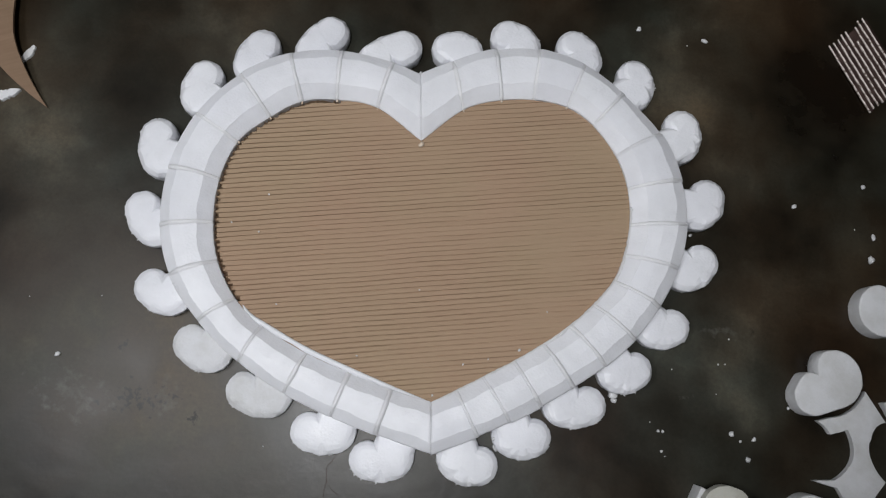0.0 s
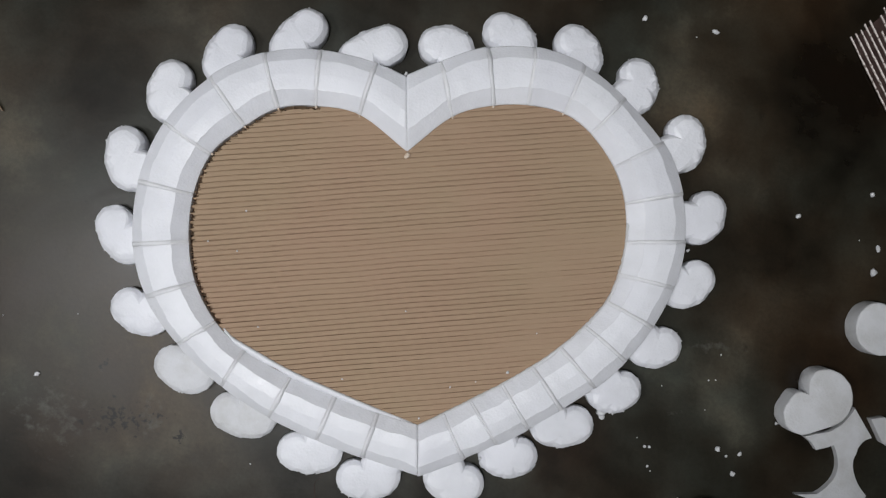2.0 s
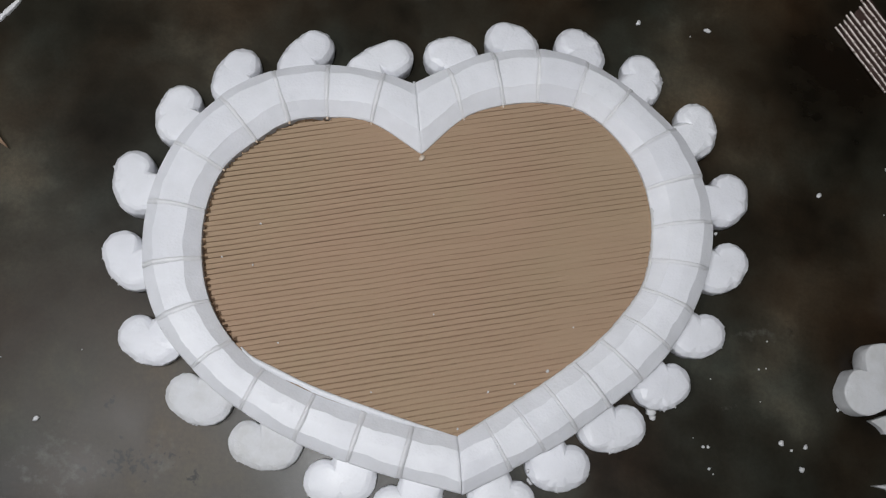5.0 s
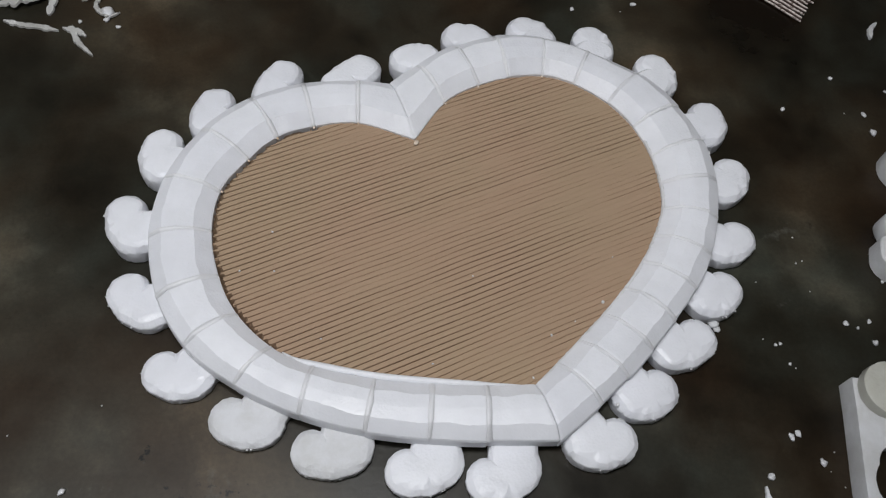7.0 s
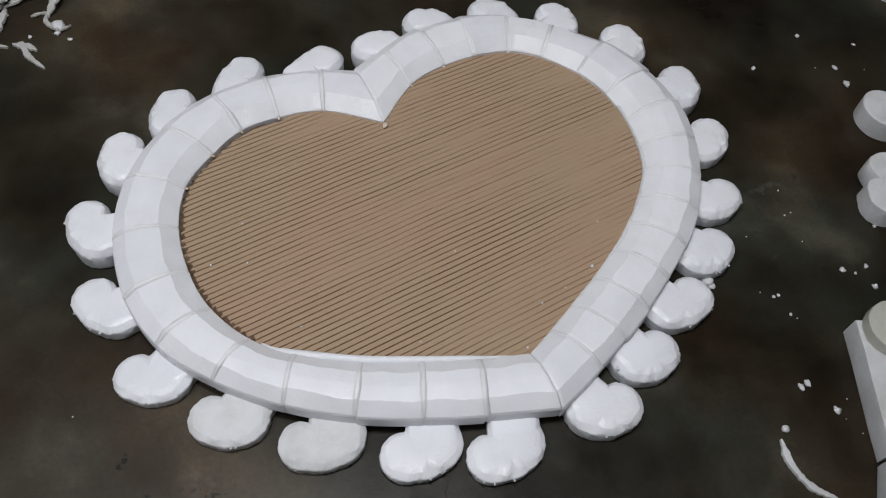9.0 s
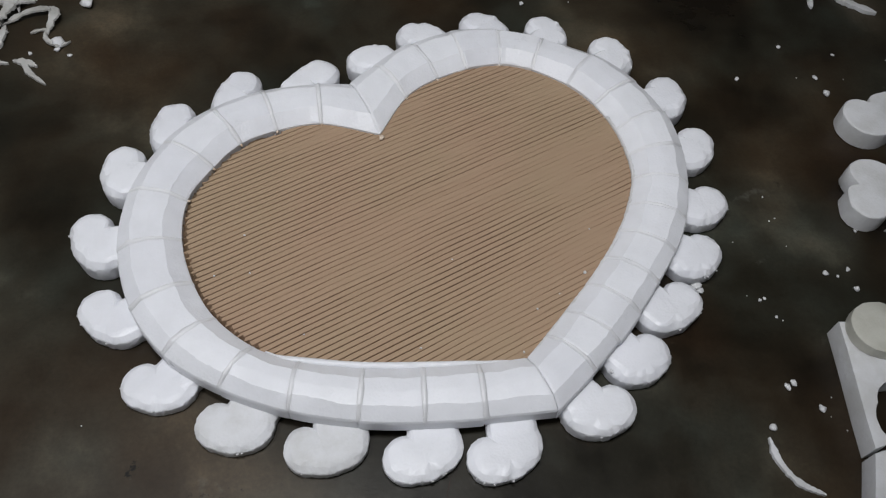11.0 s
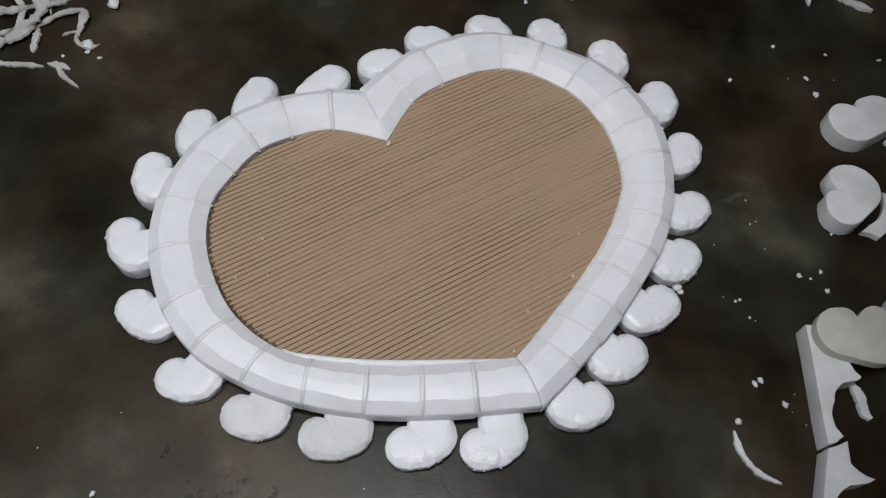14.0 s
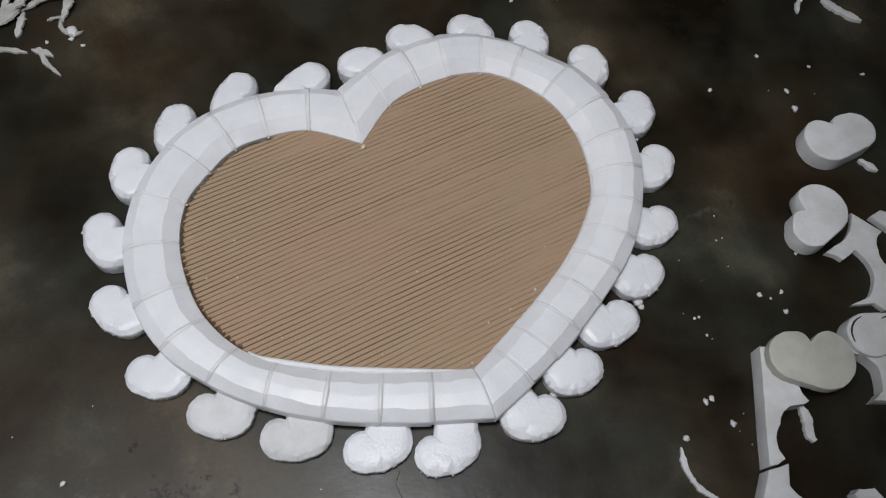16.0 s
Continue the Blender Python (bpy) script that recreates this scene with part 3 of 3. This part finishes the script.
foam_offcut([(0.688, 0.354, 0), (0.705, 0.362, 0), (0.772, 0.332, 0), (0.757, 0.282, -0.2), (0.712, 0.328, 0)], 0, 0.012, "small pointed white foam offcut beside others")
foam_offcut([(0.475, 0.179, 0), (0.500, 0.176, 0), (0.512, 0.116, 0), (0.518, 0.106, 0), (0.510, 0.103, 0), (0.498, 0.103, -0.16),
             (0.474, 0.082, -0.12), (0.464, 0.052, 0), (0.469, 0.041, 0), (0.458, 0.036, 0), (0.448, 0.035, 0)], 0, 0.030, "long straight-edged white foam offcut with a round bite")
foam_offcut([(0.4465, 0.031, 0), (0.458, 0.0325, 0), (0.472, 0.036, 0), (0.466, 0.012, -0.10), (0.487, -0.009, 0), (0.479, -0.012, 0), (0.456, -0.012, -0.14), (0.430, -0.034, 0), (0.414, -0.036, 0)],
            0, 0.029, "curved white foam offcut with a sharp point")
foam_offcut([(0.590, 0.178, 0.16), (0.640, 0.150, 0.14), (0.652, 0.100, 0), (0.640, 0.098, 0), (0.604, 0.101, 0), (0.618, 0.112, -0.05), (0.622, 0.142, -0.16), (0.586, 0.163, 0)], 0, 0.022, "thin curved white foam offcut round an empty space")
foam_offcut([(0.545, -0.004, 0), (0.552, 0.001, 0), (0.558, 0.000, 0), (0.571, 0.000, 0), (0.590, -0.030, 0), (0.560, -0.034, 0)], 0, 0.020, "broken end of a white foam offcut")


def ribbon(points, width, thick, label, lift=0.0, name="foam_shaving", category="foam shaving", mat=FOAM_ROUGH, taper=0.25):
    """A curled strip that rests on the floor, with ragged edges and tapered ends."""
    bm = bmesh.new()
    rings, n = [], 14 * (len(points) - 1)
    for k in range(n + 1):
        u = k / 14
        p = spline(points, u)
        d = spline(points, min(u + 0.06, len(points) - 1)) - spline(points, max(u - 0.06, 0))
        side = Vector((-d.y, d.x)).normalized()
        f = k / n
        w = width / 2 * (taper + (1 - taper) * min(1, 5 * f, 5 * (1 - f))) * (1 + 0.5 * noise.noise((p.x * 130, p.y * 130, 4)) + 0.45 * noise.noise((p.x * 420, p.y * 420, 1)))
        z = lift * math.sin(math.pi * f) + 0.0004
        tip = 0.4 * lift * noise.noise((p.x * 70, p.y * 70, 9))
        rings.append([(*(p + side * w), max(0.0002, z + tip)), (*(p + side * w * 0.85), z + tip + thick), (*(p - side * w * 0.85), z - tip + thick * 0.9 + abs(tip)), (*(p - side * w), max(0.0002, z - tip))])
    loft(bm, rings)
    return tagged(sharp(part(name, bm, mat), 45), label, category, "foam shavings")


ribbon([(0.358, 0.070), (0.359, 0.044), (0.371, 0.020), (0.393, 0.004)], 0.0065, 0.004, "thin curved sliver of white foam on the floor")
ribbon([(0.518, 0.106), (0.522, 0.090), (0.520, 0.072), (0.524, 0.062)], 0.011, 0.006, "short ragged sliver of white foam on the floor", taper=0.6)
ribbon([(0.739, 0.740), (0.760, 0.718), (0.790, 0.693)], 0.012, 0.006, "pointed white foam shard on the floor")
ribbon([(0.712, 0.748), (0.699, 0.735), (0.693, 0.716)], 0.007, 0.005, "small pointed white foam shard on the floor")
ribbon([(0.705, 0.447), (0.714, 0.440), (0.727, 0.427)], 0.009, 0.006, "torn white foam scrap beside a heart cut-out")
ribbon([(-0.566, 0.446), (-0.557, 0.463), (-0.552, 0.479)], 0.009, 0.004, "white paper-like foam shard beside a cardboard scrap", taper=0.5)
ribbon([(-0.600, 0.393), (-0.572, 0.396), (-0.546, 0.414)], 0.012, 0.005, "pointed white foam shard on the floor", taper=0.1)
ribbon([(-0.575, 0.560), (-0.566, 0.578), (-0.555, 0.600)], 0.006, 0.004, "curled thin white foam shaving on the floor")
PILE = "curled grey-white foam shaving in a loose heap"
for pts, w, t, lift in (
    ([(-0.490, 0.788), (-0.460, 0.803), (-0.437, 0.811), (-0.424, 0.818)], 0.011, 0.004, 0.008),
    ([(-0.429, 0.822), (-0.418, 0.802), (-0.421, 0.782), (-0.428, 0.766)], 0.012, 0.004, 0.010),
    ([(-0.450, 0.769), (-0.438, 0.772), (-0.425, 0.774)], 0.006, 0.004, 0.002),
    ([(-0.430, 0.770), (-0.427, 0.753), (-0.418, 0.742), (-0.408, 0.738), (-0.395, 0.746)], 0.008, 0.005, 0.004),
    ([(-0.540, 0.780), (-0.500, 0.788), (-0.482, 0.804), (-0.474, 0.836), (-0.468, 0.870)], 0.016, 0.005, 0.012),
    ([(-0.489, 0.740), (-0.486, 0.760), (-0.484, 0.786)], 0.011, 0.006, 0.003),
    ([(-0.545, 0.728), (-0.520, 0.720), (-0.497, 0.717), (-0.471, 0.711)], 0.009, 0.006, 0.001),
    ([(-0.466, 0.716), (-0.452, 0.709), (-0.442, 0.690), (-0.420, 0.667)], 0.008, 0.006, 0.001),
    ([(-0.460, 0.717), (-0.448, 0.712), (-0.434, 0.702)], 0.009, 0.005, 0.001),
    ([(-0.500, 0.900), (-0.491, 0.862), (-0.486, 0.828)], 0.022, 0.005, 0.010),
    ([(-0.472, 0.850), (-0.473, 0.835), (-0.469, 0.812)], 0.006, 0.005, 0.003),
    ([(-0.560, 0.830), (-0.520, 0.815), (-0.480, 0.822), (-0.450, 0.836)], 0.014, 0.005, 0.014),
    ([(-0.560, 0.758), (-0.525, 0.762), (-0.500, 0.778), (-0.490, 0.800)], 0.020, 0.006, 0.008),
    ([(-0.475, 0.868), (-0.455, 0.852), (-0.430, 0.858)], 0.026, 0.010, 0.0),
    ([(-0.570, 0.860), (-0.530, 0.850), (-0.505, 0.815), (-0.520, 0.780)], 0.012, 0.004, 0.016),
):
    ribbon(pts, w * 0.9, t * 0.6, PILE, lift, mat=FOAM_GREY)


# ---- crumbs ----
def crumb(x, y, z, size, long=1.0, label="tiny white foam crumb on the floor", mat=FOAM_ROUGH):
    size *= 0.9
    bm = bmesh.new()
    bmesh.ops.create_icosphere(bm, subdivisions=2, radius=1)
    turn = (x * 971 + y * 571) % 6.28
    for v in bm.verts:
        q = 1 + 0.55 * noise.noise(v.co * 1.3 + Vector((x * 91, y * 91, 0))) + 0.25 * noise.noise(v.co * 3.1 + Vector((y * 57, x * 57, 4)))
        a, b2, c = v.co.x * q * long, v.co.y * q, v.co.z * q
        v.co = (size * (a * math.cos(turn) - b2 * math.sin(turn)), size * (a * math.sin(turn) + b2 * math.cos(turn)), size * 0.7 * c)
    low = min(v.co.z for v in bm.verts)
    ob = part("foam_crumb", bm, mat)
    ob.location = (x, y, z - low)
    return tagged(ob, label, "crumb", "foam crumbs")


for x, y, size, long in (
    (0.245, 0.768, 0.0034, 1.3), (0.340, 0.780, 0.0034, 1.5), (0.519, 0.582, 0.0032, 1.4), (0.606, 0.639, 0.0028, 1.3), (-0.365, 0.094, 0.0030, 1.5),
    (0.507, 0.256, 0.0036, 1.1), (0.538, 0.258, 0.0026, 1.4), (0.536, 0.230, 0.0036, 1.2), (0.521, 0.250, 0.0020, 1.0), (0.413, 0.231, 0.0022, 1.0),
    (0.419, 0.232, 0.0022, 1.1), (0.638, 0.541, 0.0048, 1.3), (0.478, 0.342, 0.0016, 1.0), (0.411, 0.314, 0.0014, 1.0), (0.573, 0.311, 0.0022, 1.1),
    (0.430, 0.202, 0.0016, 1.0), (0.635, 0.573, 0.0030, 1.6), (0.682, 0.615, 0.0024, 1.4), (0.762, 0.596, 0.0024, 1.6), (0.677, 0.566, 0.0014, 1.0),
    (0.400, 0.239, 0.0014, 1.0), (0.424, 0.207, 0.0020, 1.0), (0.402, 0.122, 0.0034, 1.4), (0.410, 0.126, 0.0034, 1.3), (0.367, 0.080, 0.0042, 1.1),
    (0.429, 0.093, 0.0044, 1.1), (0.318, 0.766, 0.0018, 1.0), (0.608, 0.576, 0.0016, 1.0), (0.475, 0.376, 0.0019, 1.2),
    (0.469, 0.339, 0.0019, 1.1), (-0.428, 0.153, 0.0014, 1.0), (0.577, 0.313, 0.0020, 1.2), (0.446, 0.104, 0.0016, 1.0),
):
    crumb(x, y, 0, size if size > 0.0019 else size * 0.65, long)
for x, y, size, long in (
    (-0.073, 0.061, 0.0016, 1.0), (-0.446, 0.729, 0.0026, 1.4), (-0.394, 0.720, 0.0026, 1.5), (-0.411, 0.733, 0.0042, 1.2), (-0.410, 0.744, 0.0085, 1.1),
    (-0.339, 0.182, 0.0014, 1.0), (-0.378, 0.822, 0.0095, 1.3), (0.343, 0.258, 0.0062, 1.2), (0.340, 0.262, 0.0050, 1.2), (0.346, 0.252, 0.0040, 1.3),
    (0.214, 0.147, 0.0040, 1.2), (0.476, 0.300, 0.0012, 1.0), (0.447, 0.066, 0.0013, 1.0), (0.436, 0.083, 0.0012, 1.0),
):
    crumb(x, y, 0, size if size > 0.0019 else size * 0.65, long)
for x, y, size in ((0.141, 0.236, 0.0022), (0.205, 0.275, 0.0032), (0.226, 0.333, 0.0014), (-0.168, 0.372, 0.0020), (-0.202, 0.322, 0.0020), (-0.164, 0.321, 0.0020),
                   (-0.111, 0.238, 0.0018), (0.059, 0.311, 0.0016), (0.008, 0.206, 0.0018), (0.170, 0.252, 0.0014), (0.115, 0.187, 0.0022)):
    crumb(x, y, CARD_Z - 0.0002, size * 0.62, 1.2, "tiny white foam crumb on the brown card")

crumb(0.0025, 0.4985, CARD_Z - 0.0002, 0.0036, 1.3, "tan crumb of dried glue at the notch", DRIP)
for x, y in ((-0.030, 0.598), (0.012, 0.628), (-0.066, 0.602), (0.384, 0.492), (0.362, 0.372), (0.206, 0.158)):
    crumb(x, y, 0.0232 if y > 0.55 else 0.0205, 0.0021, 1.4, "tiny white foam crumb on a foam petal")

# ---- cardboard scraps ----
ring = [(x - 0.002, y) for x, y in arcs([(-0.575, 0.640, -0.04), (-0.589, 0.540, 0), (-0.593, 0.538, -0.03), (-0.573, 0.482, -0.04), (-0.500, 0.401, 0.03), (-0.578, 0.436, 0.02), (-0.720, 0.470, 0), (-0.760, 0.640, 0)])]
bm = bmesh.new()
rings = []
for h in (0.0, 0.0042):
    rings.append([(x, y, 0.0005 + h + max(0, 0.022 - 0.18 * (Vector((x, y)) - Vector((-0.505, 0.401))).length * 0.2) * min(1, (Vector((x, y)) - Vector((-0.500, 0.401))).length / 0.09)) for x, y in ring])
made = loft(bm, rings, caps=False)
ends = [bm.faces.new(made[0][::-1]), bm.faces.new(made[-1])]
bmesh.ops.triangulate(bm, faces=ends)
tagged(sharp(part("cardboard_scrap", bm, CARD_PLAIN), 30), "curved pointed scrap of brown cardboard on the floor", "cardboard scrap")

scrap = tagged(new("corrugated_scrap"), "torn dark corrugated card scrap with pale ridges", "cardboard scrap")
a, e1, e2 = Vector((0.513, 0.830)), Vector((0.080, -0.082)), Vector((0.0414, 0.0640))
bm = bmesh.new()
rings = []
for k in range(13):
    p = a + e2 * (k / 12.5) + e1 * 0.06
    q = p + e1 * (0.90 + 0.05 * math.sin(k * 1.7))
    rings.append([(p.x, p.y, 0.0003), (q.x, q.y, 0.0003), (q.x, q.y, 0.0025), (p.x, p.y, 0.0025)])
loft(bm, rings)
part("backing", bm, GROOVE, scrap, "dark card backing", smooth=False)
for k in range(9):
    p = a + e2 * (k / 9) + e1 * (rng.uniform(-0.03, 0.05) if k != 5 else 0.2)
    bm = bmesh.new()
    rings = []
    far = rng.uniform(0.96, 1.02) if k != 5 else 0.78
    for f in range(15):
        q = p + e1 * far * f / 14 + e2 * 0.006 * noise.noise((f * 0.4, k * 2.0, 0))
        n = e2.normalized() * 0.0012 * (1 + 0.9 * noise.noise((f * 1.3, k * 3.0, 5)))
        h = 0.0048 + 0.0008 * noise.noise((f * 0.7, k, 2))
        rings.append([(*(q - n), 0.0025), (*(q - n * 0.5), h), (*(q + n * 0.5), h), (*(q + n), 0.0025)])
    loft(bm, rings)
    part("ridge", bm, RIDGE, scrap, "pale torn paper ridge" if not k else "")
